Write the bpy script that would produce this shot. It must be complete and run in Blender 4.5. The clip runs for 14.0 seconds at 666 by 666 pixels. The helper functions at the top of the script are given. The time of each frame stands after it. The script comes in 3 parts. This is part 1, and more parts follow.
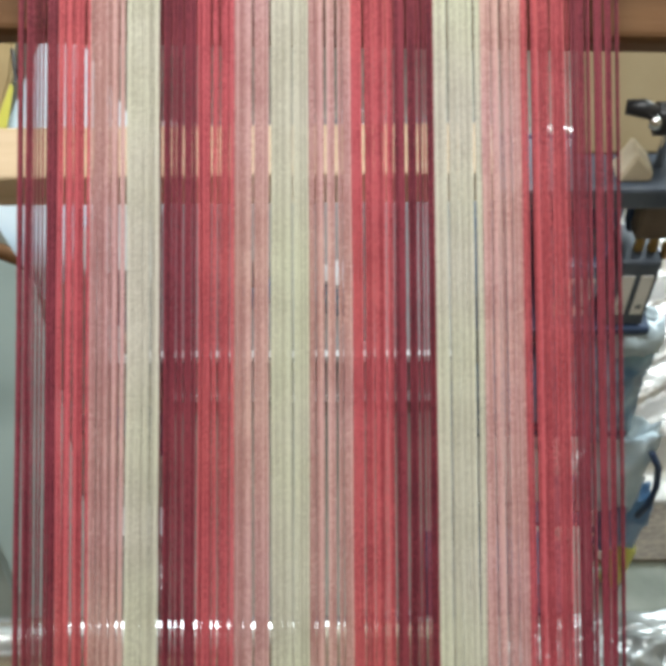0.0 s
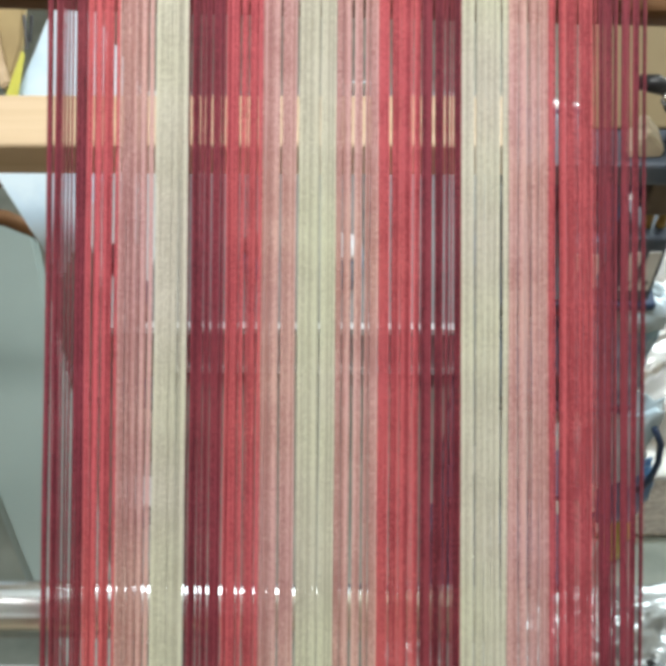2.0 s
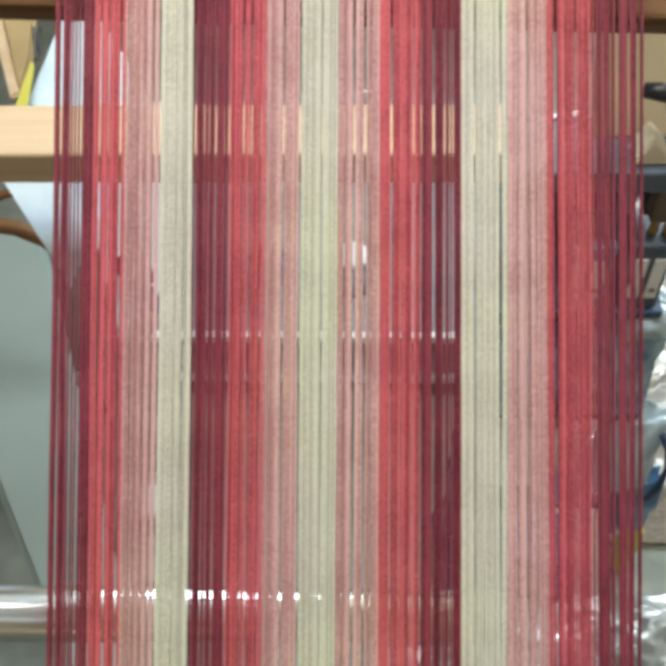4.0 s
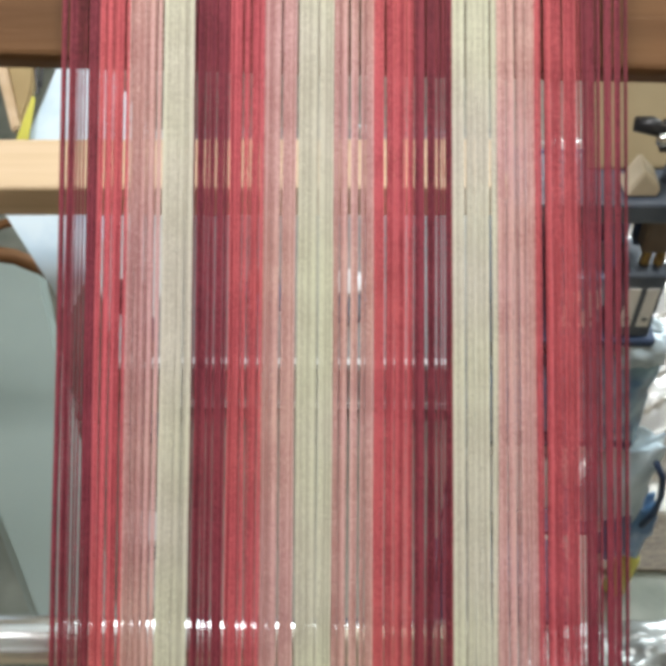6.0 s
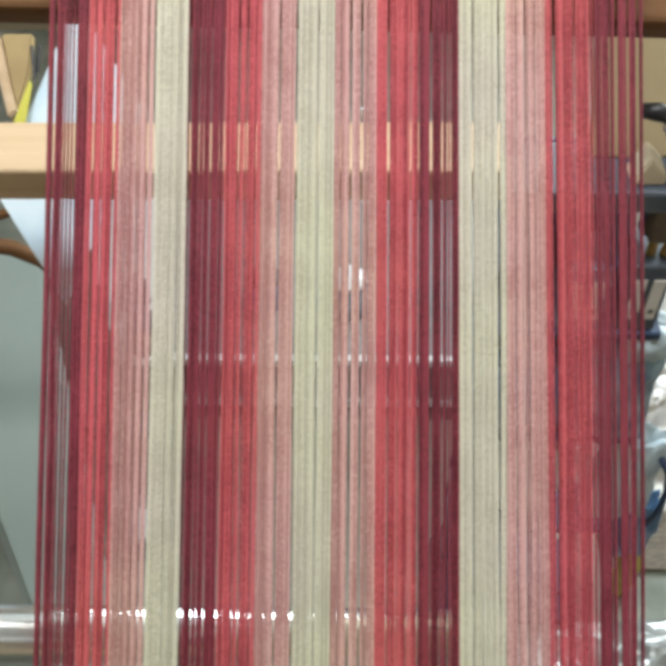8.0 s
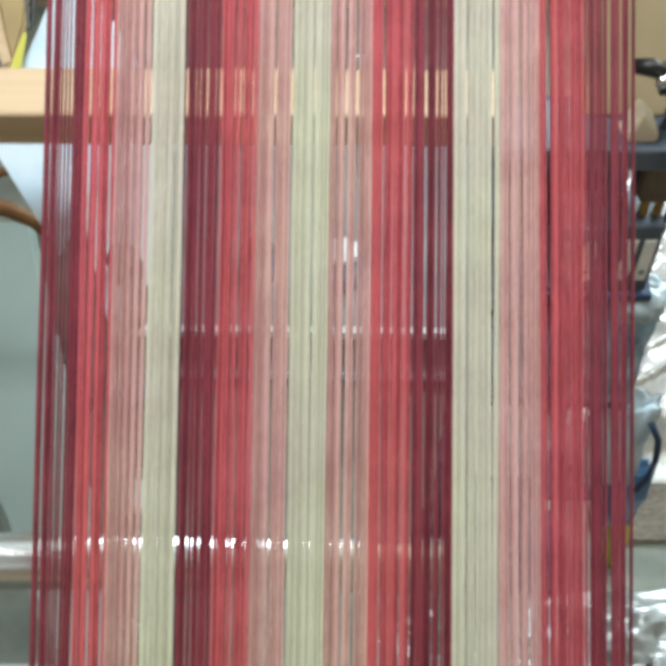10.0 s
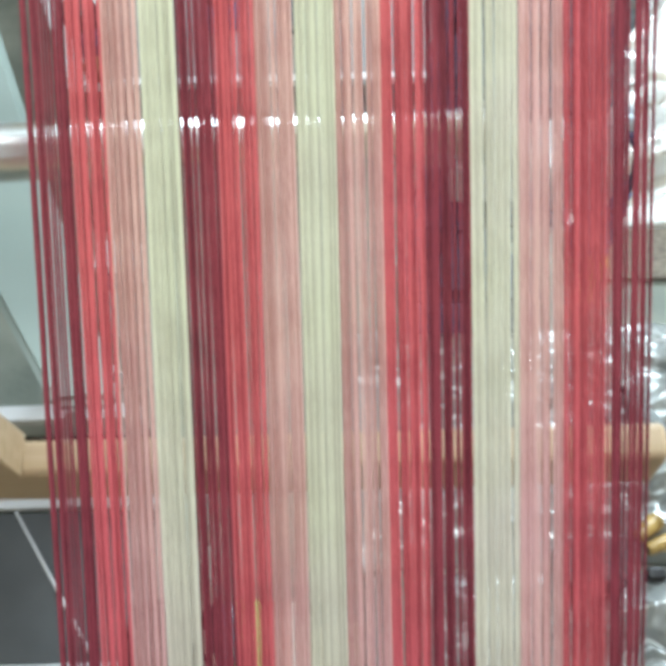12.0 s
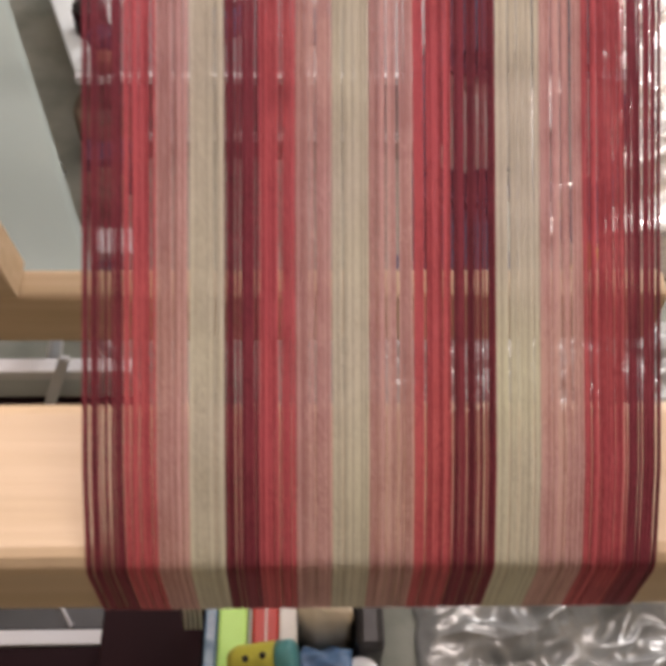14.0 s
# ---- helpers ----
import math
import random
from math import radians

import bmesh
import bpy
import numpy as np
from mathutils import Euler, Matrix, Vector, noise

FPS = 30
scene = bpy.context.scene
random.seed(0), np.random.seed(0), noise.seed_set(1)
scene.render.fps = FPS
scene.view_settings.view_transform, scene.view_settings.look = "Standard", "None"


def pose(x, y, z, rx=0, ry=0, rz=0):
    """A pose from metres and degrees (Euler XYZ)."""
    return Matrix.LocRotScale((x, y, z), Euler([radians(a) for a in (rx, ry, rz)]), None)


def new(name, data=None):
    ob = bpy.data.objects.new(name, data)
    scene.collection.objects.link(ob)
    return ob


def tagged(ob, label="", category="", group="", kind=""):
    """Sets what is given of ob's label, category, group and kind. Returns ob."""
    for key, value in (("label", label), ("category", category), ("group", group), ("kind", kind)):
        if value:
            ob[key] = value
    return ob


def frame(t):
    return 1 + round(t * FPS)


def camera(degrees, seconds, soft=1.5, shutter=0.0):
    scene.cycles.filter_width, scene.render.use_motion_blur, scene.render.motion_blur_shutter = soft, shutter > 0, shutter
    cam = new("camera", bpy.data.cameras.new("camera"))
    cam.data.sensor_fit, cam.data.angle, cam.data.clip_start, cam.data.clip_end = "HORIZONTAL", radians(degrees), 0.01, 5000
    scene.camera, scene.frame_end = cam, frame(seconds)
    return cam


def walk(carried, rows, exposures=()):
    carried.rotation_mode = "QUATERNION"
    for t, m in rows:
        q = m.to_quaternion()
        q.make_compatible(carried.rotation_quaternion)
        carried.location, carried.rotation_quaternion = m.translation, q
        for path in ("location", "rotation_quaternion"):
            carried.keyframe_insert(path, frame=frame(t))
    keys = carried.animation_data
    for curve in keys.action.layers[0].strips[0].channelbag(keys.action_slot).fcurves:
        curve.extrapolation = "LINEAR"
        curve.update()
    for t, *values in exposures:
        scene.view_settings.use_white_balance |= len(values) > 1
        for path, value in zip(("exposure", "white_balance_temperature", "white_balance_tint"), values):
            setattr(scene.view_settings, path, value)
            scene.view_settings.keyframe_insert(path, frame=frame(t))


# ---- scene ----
cam = camera(38.0, 14.0, soft=5.2, shutter=0.8)
# The warp slopes at 36 degrees. WARP turns (u to the right, v up along the threads, w square out of the warp) into the world.
SLOPE = radians(36.0)
LIFT = 1.1
WARP = Matrix(((1, 0, 0, 0), (0, math.cos(SLOPE), -math.sin(SLOPE), 0), (0, math.sin(SLOPE), math.cos(SLOPE), LIFT), (0, 0, 0, 1)))

# seconds; u, v, w of the eye in metres; degrees of yaw, pitch and roll against the warp
PATH = [
    (0, 0.0122, 0.4814, 0.3131, 1.42, 2.83, -0.29),
    (0.5, 0.0060, 0.4779, 0.3153, 1.22, 2.18, -0.02),
    (1, 0.0042, 0.4795, 0.3145, 1.23, 1.62, 0.25),
    (1.5, 0.0070, 0.4862, 0.3175, 1.52, 1.33, 0.57),
    (2, 0.0039, 0.4799, 0.3172, 1.41, 1.25, 0.44),
    (2.5, 0.0059, 0.4762, 0.3162, 1.58, 1.64, 0.35),
    (3, 0.0070, 0.4815, 0.3172, 2.22, 1.76, 0.39),
    (5.5, 0.0054, 0.4702, 0.3290, 1.48, 2.64, 0.28),
    (6, 0.0070, 0.4823, 0.3322, 1.75, 3.25, 0.35),
    (6.5, 0.0066, 0.4823, 0.3212, 2.43, 3.58, 0.60),
    (7, 0.0044, 0.4757, 0.3175, 1.98, 3.70, 0.44),
    (9.5, 0.0120, 0.4642, 0.3123, 1.75, 2.94, 0.56),
    (10, 0.0062, 0.4346, 0.3185, 1.37, 2.93, 0.70),
    (10.5, 0.0009, 0.3788, 0.3127, 0.97, 2.27, 0.39),
    (11, -0.0022, 0.3337, 0.3041, 1.34, -0.10, -0.12),
    (11.5, -0.0111, 0.3110, 0.2995, 0.35, -3.99, -1.34),
    (12, -0.0087, 0.2841, 0.3064, -0.48, -6.86, -1.51),
    (12.3, -0.0074, 0.2334, 0.3211, -1.05, -4.97, -1.37),
    (12.5, -0.0083, 0.1968, 0.3296, -1.24, -2.49, -0.36),
    (12.8, -0.0193, 0.1546, 0.3494, -1.38, -1.47, 0.94),
    (13, -0.0269, 0.1354, 0.3577, -0.94, -1.00, 1.37),
    (13.5, -0.0260, 0.0803, 0.3605, 0.04, 0.58, 0.87),
    (14, -0.0237, 0.0429, 0.3231, -1.36, 0.47, -0.21),
]


def held(u, v, w, yaw, pitch, roll):
    turn = pose(0, 0, 0, 0, yaw, 0) @ pose(0, 0, 0, pitch, 0, 0) @ pose(0, 0, 0, 0, 0, roll)
    return WARP @ Matrix.Translation((u, v, w)) @ turn


EXPOSURES = [(0, 0.05, 6380, 7), (3, 0.16, 6400, 6), (6.5, 0.1, 6500, 10), (10, 0.17, 6230, 5), (11, 0.46, 5980, 5), (12, 0.76, 5930, 4), (12.5, 0.60, 5980, 5), (13, 0.44, 6600, 14), (13.5, 0.20, 7100, 24), (14, 0.37, 7500, 29)]
walk(cam, [(t, held(*row)) for t, *row in PATH], EXPOSURES)

# ---- world and lights ----
world = bpy.data.worlds.new("world")
scene.world = world
world.use_nodes = True
wn = world.node_tree
sky = wn.nodes.new("ShaderNodeTexSky")
sky.sky_type, sky.sun_disc, sky.sun_elevation, sky.sun_rotation = "NISHITA", False, radians(40), radians(30)
wn.links.new(sky.outputs[0], wn.nodes["Background"].inputs[0])
wn.nodes["Background"].inputs[1].default_value = 0.15


def lamp(name, size_x, size_y, watts, colour, m):
    data = bpy.data.lights.new(name, "AREA")
    data.shape, data.size, data.size_y, data.energy, data.color = "RECTANGLE", size_x, size_y, watts, colour
    ob = new(name, data)
    ob.matrix_world = m
    return ob


ROOM = (-2.2, 2.2, -1.9, 2.7, 2.55)  # x0, x1, y0, y1, height
# Unseen key lamp, placed overhead because the timber tops are bright.
lamp("unseen_ceiling_lamp", 1.3, 0.30, 23, (1.0, 0.985, 0.97), pose(-0.1, 0.80, 2.46))
# Weak fill added behind the eye; no lamp is known there.
lamp("unseen_ceiling_lamp", 1.3, 0.25, 1.2, (0.98, 0.985, 1.0), pose(-0.1, -1.0, 2.46))
# Added light from an unseen window, to brighten the film and the rod.
lamp("added_window_light", 1.3, 1.2, 58, (0.86, 0.95, 1.0), pose(1.2, 2.66, 1.5, -90, 0, 0))


# ---- materials ----
def nodes_of(m):
    m.use_nodes = True
    return m.node_tree, m.node_tree.nodes["Principled BSDF"]


def surface(name, colour, colour2=None, rough=0.6, scale=8.0, stretch=(1, 1, 1), metal=0.0, bump=0.15, fine=60.0, spec=0.4, contrast=(0.35, 0.65)):
    """A surface with two scales of variation: broad mottling between two colours, and fine relief."""
    m = bpy.data.materials.new(name)
    nt, b = nodes_of(m)
    link = nt.links.new
    co = nt.nodes.new("ShaderNodeTexCoord")
    mp = nt.nodes.new("ShaderNodeMapping")
    mp.inputs["Scale"].default_value = stretch
    link(co.outputs["Object"], mp.inputs[0])
    n1, n2 = nt.nodes.new("ShaderNodeTexNoise"), nt.nodes.new("ShaderNodeTexNoise")
    n1.inputs["Scale"].default_value, n1.inputs["Detail"].default_value = scale, 5
    n2.inputs["Scale"].default_value, n2.inputs["Detail"].default_value = fine, 3
    link(mp.outputs[0], n1.inputs["Vector"])
    link(mp.outputs[0], n2.inputs["Vector"])
    ramp = nt.nodes.new("ShaderNodeValToRGB")
    ramp.color_ramp.elements[0].position, ramp.color_ramp.elements[1].position = contrast
    ramp.color_ramp.elements[0].color = (*colour, 1)
    ramp.color_ramp.elements[1].color = (*(colour2 or [c * 0.8 for c in colour]), 1)
    link(n1.outputs["Fac"], ramp.inputs[0])
    link(ramp.outputs[0], b.inputs["Base Color"])
    bp = nt.nodes.new("ShaderNodeBump")
    bp.inputs["Strength"].default_value, bp.inputs["Distance"].default_value = bump, 0.002
    link(n2.outputs["Fac"], bp.inputs["Height"])
    link(bp.outputs[0], b.inputs["Normal"])
    b.inputs["Roughness"].default_value, b.inputs["Metallic"].default_value = rough, metal
    b.inputs["Specular IOR Level"].default_value = spec
    return m


def yarn(name, colour, dark):
    """Twisted yarn: slanting plies along the thread, a little lint, and a slight difference from thread to thread."""
    m = bpy.data.materials.new(name)
    nt, b = nodes_of(m)
    link = nt.links.new
    uv = nt.nodes.new("ShaderNodeUVMap")
    uv.uv_map = "along"
    sep = nt.nodes.new("ShaderNodeSeparateXYZ")
    link(uv.outputs[0], sep.inputs[0])

    def math_node(op, a, c):
        n = nt.nodes.new("ShaderNodeMath")
        n.operation = op
        for k, s in enumerate((a, c)):
            if s is None:
                continue
            if isinstance(s, (int, float)):
                n.inputs[k].default_value = s
            else:
                link(s, n.inputs[k])
        return n.outputs[0]

    turns = math_node("ADD", math_node("MULTIPLY", sep.outputs[1], 380.0), math_node("MULTIPLY", sep.outputs[0], 2.0))
    info = nt.nodes.new("ShaderNodeObjectInfo")
    turns = math_node("MULTIPLY", turns, math_node("ADD", math_node("MULTIPLY", info.outputs["Random"], 0.5), 0.8))
    ply = math_node("PINGPONG", turns, 0.5)
    co = nt.nodes.new("ShaderNodeTexCoord")
    lint = nt.nodes.new("ShaderNodeTexNoise")
    lint.inputs["Scale"].default_value, lint.inputs["Detail"].default_value = 1150, 3
    link(co.outputs["Object"], lint.inputs["Vector"])
    slub = nt.nodes.new("ShaderNodeTexNoise")
    slub.inputs["Scale"].default_value, slub.inputs["Detail"].default_value = 60, 3
    link(co.outputs["Object"], slub.inputs["Vector"])
    f = math_node("ADD", math_node("MULTIPLY", ply, 0.5), math_node("MULTIPLY", lint.outputs["Fac"], 2.4))
    f = math_node("ADD", f, math_node("MULTIPLY", info.outputs["Random"], 1.2))
    f = math_node("ADD", f, math_node("MULTIPLY", slub.outputs["Fac"], 1.2))
    f = math_node("SUBTRACT", f, 2.0)
    mix = nt.nodes.new("ShaderNodeMix")
    mix.data_type = "RGBA"
    mix.inputs["A"].default_value, mix.inputs["B"].default_value = (*dark, 1), (*colour, 1)
    mix.clamp_factor = True
    link(f, mix.inputs["Factor"])
    # uneven dyeing, in slow patches along the yarn
    dye = nt.nodes.new("ShaderNodeTexNoise")
    dye.inputs["Scale"].default_value, dye.inputs["Detail"].default_value = 9, 2
    link(co.outputs["Object"], dye.inputs["Vector"])
    tone = nt.nodes.new("ShaderNodeValToRGB")
    tone.color_ramp.elements[0].position, tone.color_ramp.elements[1].position = 0.35, 0.65
    tone.color_ramp.elements[0].color, tone.color_ramp.elements[1].color = (0.98, 0.93, 0.99, 1), (1.0, 1.03, 0.93, 1)
    link(dye.outputs["Fac"], tone.inputs[0])
    mul = nt.nodes.new("ShaderNodeMix")
    mul.data_type, mul.blend_type = "RGBA", "MULTIPLY"
    mul.inputs["Factor"].default_value = 1.0
    link(mix.outputs["Result"], mul.inputs["A"])
    link(tone.outputs[0], mul.inputs["B"])
    link(mul.outputs["Result"], b.inputs["Base Color"])
    bp = nt.nodes.new("ShaderNodeBump")
    bp.inputs["Strength"].default_value, bp.inputs["Distance"].default_value = 0.22, 0.0004
    link(math_node("ADD", ply, math_node("MULTIPLY", lint.outputs["Fac"], 0.5)), bp.inputs["Height"])
    link(bp.outputs[0], b.inputs["Normal"])
    b.inputs["Roughness"].default_value = 0.62
    b.inputs["Sheen Weight"].default_value = 0.8
    b.inputs["Sheen Roughness"].default_value = 0.45
    b.inputs["Sheen Tint"].default_value = (*[c ** 0.7 for c in colour], 1)
    b.inputs["Specular IOR Level"].default_value = 0.25
    return m


YARN = dict(
    D=yarn("burgundy_yarn", (0.27, 0.048, 0.068), (0.09, 0.012, 0.021)),
    R=yarn("red_yarn", (0.61, 0.132, 0.150), (0.27, 0.036, 0.048)),
    P=yarn("pink_yarn", (0.66, 0.43, 0.40), (0.40, 0.19, 0.18)),
    C=yarn("cream_yarn", (0.66, 0.65, 0.53), (0.42, 0.40, 0.31)),
)
PINE = surface("pine", (0.595, 0.455, 0.305), (0.51, 0.375, 0.23), 0.45, 9, (0.4, 9, 9), bump=0.1, fine=40)
PINE_DARK = surface("dark_brown_pine", (0.175, 0.088, 0.038), (0.125, 0.060, 0.024), 0.6, 8, (0.5, 9, 9), bump=0.1, spec=0.2)
STEEL = surface("polished_steel", (0.80, 0.82, 0.82), (0.72, 0.74, 0.74), 0.24, 14, (0.3, 4, 4), metal=1.0, bump=0.02, fine=120)
CONCRETE = surface("concrete", (0.17, 0.19, 0.165), (0.29, 0.31, 0.27), 0.75, 7, bump=0.3, fine=90)
TEAL = surface("grey_green_cloth", (0.27, 0.325, 0.305), (0.24, 0.295, 0.275), 0.6, 3, bump=0.1, fine=150)
PALE = surface("pale_blue_plastic", (0.50, 0.60, 0.65), (0.36, 0.46, 0.52), 0.3, 22, bump=0.3, fine=50)
WHITE = surface("white_enamel", (0.66, 0.68, 0.70), (0.55, 0.58, 0.61), 0.35, 6, bump=0.05)
PAPER = surface("pale_blue_paper", (0.66, 0.80, 0.90), (0.52, 0.68, 0.82), 0.7, 16, (1, 1, 5), bump=0.1, contrast=(0.45, 0.62))
PLASTER = surface("plaster", (0.40, 0.33, 0.235), (0.35, 0.285, 0.20), 0.8, 2.5, bump=0.2)
CEILING = surface("ceiling_paint", (0.78, 0.78, 0.75), (0.74, 0.74, 0.71), 0.9, 2, bump=0.1)
GREY_PANEL = surface("grey_board", (0.060, 0.066, 0.070), (0.040, 0.045, 0.049), 0.35, 7)
MAROON = surface("black_maroon", (0.022, 0.006, 0.009), (0.013, 0.004, 0.006), 0.7, 5, spec=0.15)
FILM = surface("silver_film", (0.95, 0.95, 0.95), (0.78, 0.78, 0.77), 0.18, 12, metal=0.65, bump=0.35, fine=45)
CLEAR = surface("cloudy_plastic", (0.38, 0.40, 0.395), (0.20, 0.215, 0.21), 0.28, 14, metal=0.35, bump=0.4, fine=60, spec=0.8)
NAVY = surface("navy_fabric", (0.025, 0.05, 0.11), (0.015, 0.03, 0.07), 0.6, 20)
BLUE = surface("blue_plastic", (0.09, 0.19, 0.34), (0.05, 0.12, 0.24), 0.35, 15)
PACK = surface("pale_blue_packet", (0.25, 0.40, 0.51), (0.07, 0.15, 0.25), 0.25, 26, bump=0.4, fine=40, spec=0.6)
LABEL = surface("white_label", (0.80, 0.80, 0.78), (0.72, 0.72, 0.70), 0.6, 30)
GREYBOX = surface("grey_carton", (0.20, 0.215, 0.22), (0.15, 0.165, 0.17), 0.6, 9)
BEIGE = surface("beige_board", (0.34, 0.275, 0.165), (0.29, 0.23, 0.13), 0.7, 9)
JUTE = surface("woven_jute", (0.23, 0.195, 0.155), (0.13, 0.11, 0.09), 0.85, 70, (1, 3, 1), bump=0.6, fine=220)
BLACK = surface("black_plastic", (0.012, 0.012, 0.014), (0.02, 0.02, 0.022), 0.35, 20)
CHROME = surface("chrome", (0.75, 0.75, 0.74), (0.66, 0.66, 0.65), 0.08, 10, metal=1.0, bump=0.0)
GOLD = surface("golden_cord", (0.40, 0.27, 0.09), (0.22, 0.14, 0.04), 0.35, 60, bump=0.4)
BROWN = surface("brown_hide", (0.17, 0.125, 0.09), (0.09, 0.068, 0.05), 0.6, 18)
LIME = surface("lime_paper", (0.50, 0.86, 0.25), (0.42, 0.78, 0.20), 0.45, 9)
RED = surface("red_carton", (0.52, 0.05, 0.04), (0.42, 0.035, 0.03), 0.4, 9)
YELLOW = surface("yellow_plastic", (0.62, 0.60, 0.10), (0.52, 0.50, 0.07), 0.4, 12)
CREAM = surface("cream_cloth", (0.68, 0.60, 0.46), (0.58, 0.50, 0.37), 0.8, 20)
DARKBOX = surface("slate_carton", (0.09, 0.11, 0.14), (0.05, 0.065, 0.09), 0.4, 22)
SHELF = surface("pale_grey_laminate", (0.52, 0.58, 0.59), (0.45, 0.51, 0.52), 0.5, 5)
OLIVE = surface("olive_wood", (0.40, 0.30, 0.14), (0.28, 0.20, 0.09), 0.6, 14, (1, 1, 4))
TEALP = surface("teal_plastic", (0.10, 0.38, 0.38), (0.06, 0.28, 0.30), 0.35, 12)
PURPLE = surface("plum_fabric", (0.035, 0.010, 0.050), (0.022, 0.007, 0.032), 0.6, 12)
RUST = surface("rust_fabric", (0.17, 0.06, 0.025), (0.12, 0.042, 0.018), 0.7, 12)
# Glow behind the added window, for reflections in the film and steel.
WINDOW_GLOW = bpy.data.materials.new("added_window_glow")
nt_, b_ = nodes_of(WINDOW_GLOW)
b_.inputs["Base Color"].default_value = (0.8, 0.9, 1, 1)
b_.inputs["Emission Color"].default_value = (0.9, 0.97, 1.0, 1)
b_.inputs["Emission Strength"].default_value = 5.0


# ---- helpers ----
def mesh_object(name, bm, material, smooth=False):
    me = bpy.data.meshes.new(name)
    bm.normal_update()
    bm.to_mesh(me)
    bm.free()
    me.materials.append(material)
    if smooth:
        for p in me.polygons:
            p.use_smooth = True
    return new(name, me)


def part(name, bm, material, parent, label="", smooth=False):
    ob = mesh_object(name, bm, material, smooth)
    ob.parent = parent
    if label:
        ob["label"] = label
    return ob


def thing(name, label, category, place=(0, 0, 0), group="", kind=""):
    ob = new(name)
    ob.empty_display_size = 0.05
    ob.location = place
    return tagged(ob, label, category, group, kind)


def single(name, bm, material, label, category, smooth=False, kind="", group=""):
    return tagged(mesh_object(name, bm, material, smooth), label, category, group, kind)


def block(lo, hi, bevel=0.0, segments=2, m=None):
    bm = bmesh.new()
    bmesh.ops.create_cube(bm, size=1)
    for v in bm.verts:
        v.co = [(a + b) / 2 + c * (b - a) for a, b, c in zip(lo, hi, v.co)]
    if bevel:
        bmesh.ops.bevel(bm, geom=bm.edges[:], offset=bevel, segments=segments, affect="EDGES", profile=0.5)
    if m:
        bmesh.ops.transform(bm, matrix=m, verts=bm.verts)
    return bm


def tube(points, radii, sides=12, cap=True):
    """A round bar along points with a radius at each."""
    bm = bmesh.new()
    pts = [Vector(p) for p in points]
    if not hasattr(radii, "__len__"):
        radii = [radii] * len(pts)
    rings = []
    for i, p in enumerate(pts):
        d = (pts[min(i + 1, len(pts) - 1)] - pts[max(i - 1, 0)]).normalized()
        side = d.cross(Vector((0, 0, 1)) if abs(d.z) < 0.9 else Vector((1, 0, 0))).normalized()
        up = side.cross(d)
        rings.append([bm.verts.new(p + radii[i] * (math.cos(a) * side + math.sin(a) * up)) for a in (2 * math.pi * k / sides for k in range(sides))])
    for a, b in zip(rings, rings[1:]):
        for k in range(sides):
            bm.faces.new((a[k], a[(k + 1) % sides], b[(k + 1) % sides], b[k]))
    if cap:
        bm.faces.new(rings[0][::-1])
        bm.faces.new(rings[-1])
    bmesh.ops.recalc_face_normals(bm, faces=bm.faces)
    return bm


def lathe(profile, place, sides=20):
    """A turned body: (radius, height) pairs about an upright axis."""
    return tube([Vector(place) + Vector((0, 0, h)) for r, h in profile], [r for r, h in profile], sides)


def pouch(centre, size, m=None, crumple=0.12, seed=0, cuts=5):
    """A soft filled bag: a bulging, dented cushion."""
    bm = bmesh.new()
    bmesh.ops.create_cube(bm, size=1)
    bmesh.ops.subdivide_edges(bm, edges=bm.edges[:], cuts=cuts, use_grid_fill=True)
    for v in bm.verts:
        c = v.co * 2
        pinch = 1 - 0.45 * max(abs(c.x), abs(c.z)) ** 3
        w = noise.noise_vector(c * 1.7 + Vector((seed * 7.1, seed, 0))) * crumple + noise.noise_vector(c * 5 + Vector((seed, 3, 0))) * crumple * 0.4
        v.co = Vector((c.x * size[0] / 2, c.y * size[1] / 2 * pinch, c.z * size[2] / 2)) + Vector([a * b for a, b in zip(w, size)])
    bmesh.ops.transform(bm, matrix=Matrix.Translation(centre) @ (m or Matrix()), verts=bm.verts)
    return bm


def crumpled(x0, x1, y0, y1, height, n, fold, seed, thick=0.004, base=0.004, wander=0.35, fine=14.0, share=0.22):
    """A crumpled sheet lying in folds: ridges along one way and sharp creases across."""
    bm = bmesh.new()
    rows = []
    for j in range(n + 1):
        row = []
        for i in range(n + 1):
            x, y = x0 + (x1 - x0) * i / n, y0 + (y1 - y0) * j / n
            q = Vector((x * fold[0], (y - 0.35 * x) * fold[1], seed))
            q += noise.noise_vector(Vector((x * 4, y * 4, seed))) * wander
            ridge = 1 - abs(noise.noise(q))
            crease = abs(noise.noise(Vector((x * fine, y * fine * 1.3, seed + 5))))
            edge = min(1.0, 6 * min(i, n - i, j, n - j) / n)
            z = base + height * edge * ((1 - share) * ridge ** 3 + share * (1 - crease) ** 2)
            row.append(bm.verts.new((x + 0.012 * noise.noise(q * 2), y + 0.012 * noise.noise(q * 2.3), z)))
        rows.append(row)
    for j in range(n):
        for i in range(n):
            bm.faces.new((rows[j][i], rows[j][i + 1], rows[j + 1][i + 1], rows[j + 1][i]))
    bm.normal_update()
    bmesh.ops.solidify(bm, geom=bm.faces[:], thickness=thick * 0.2)
    return bm


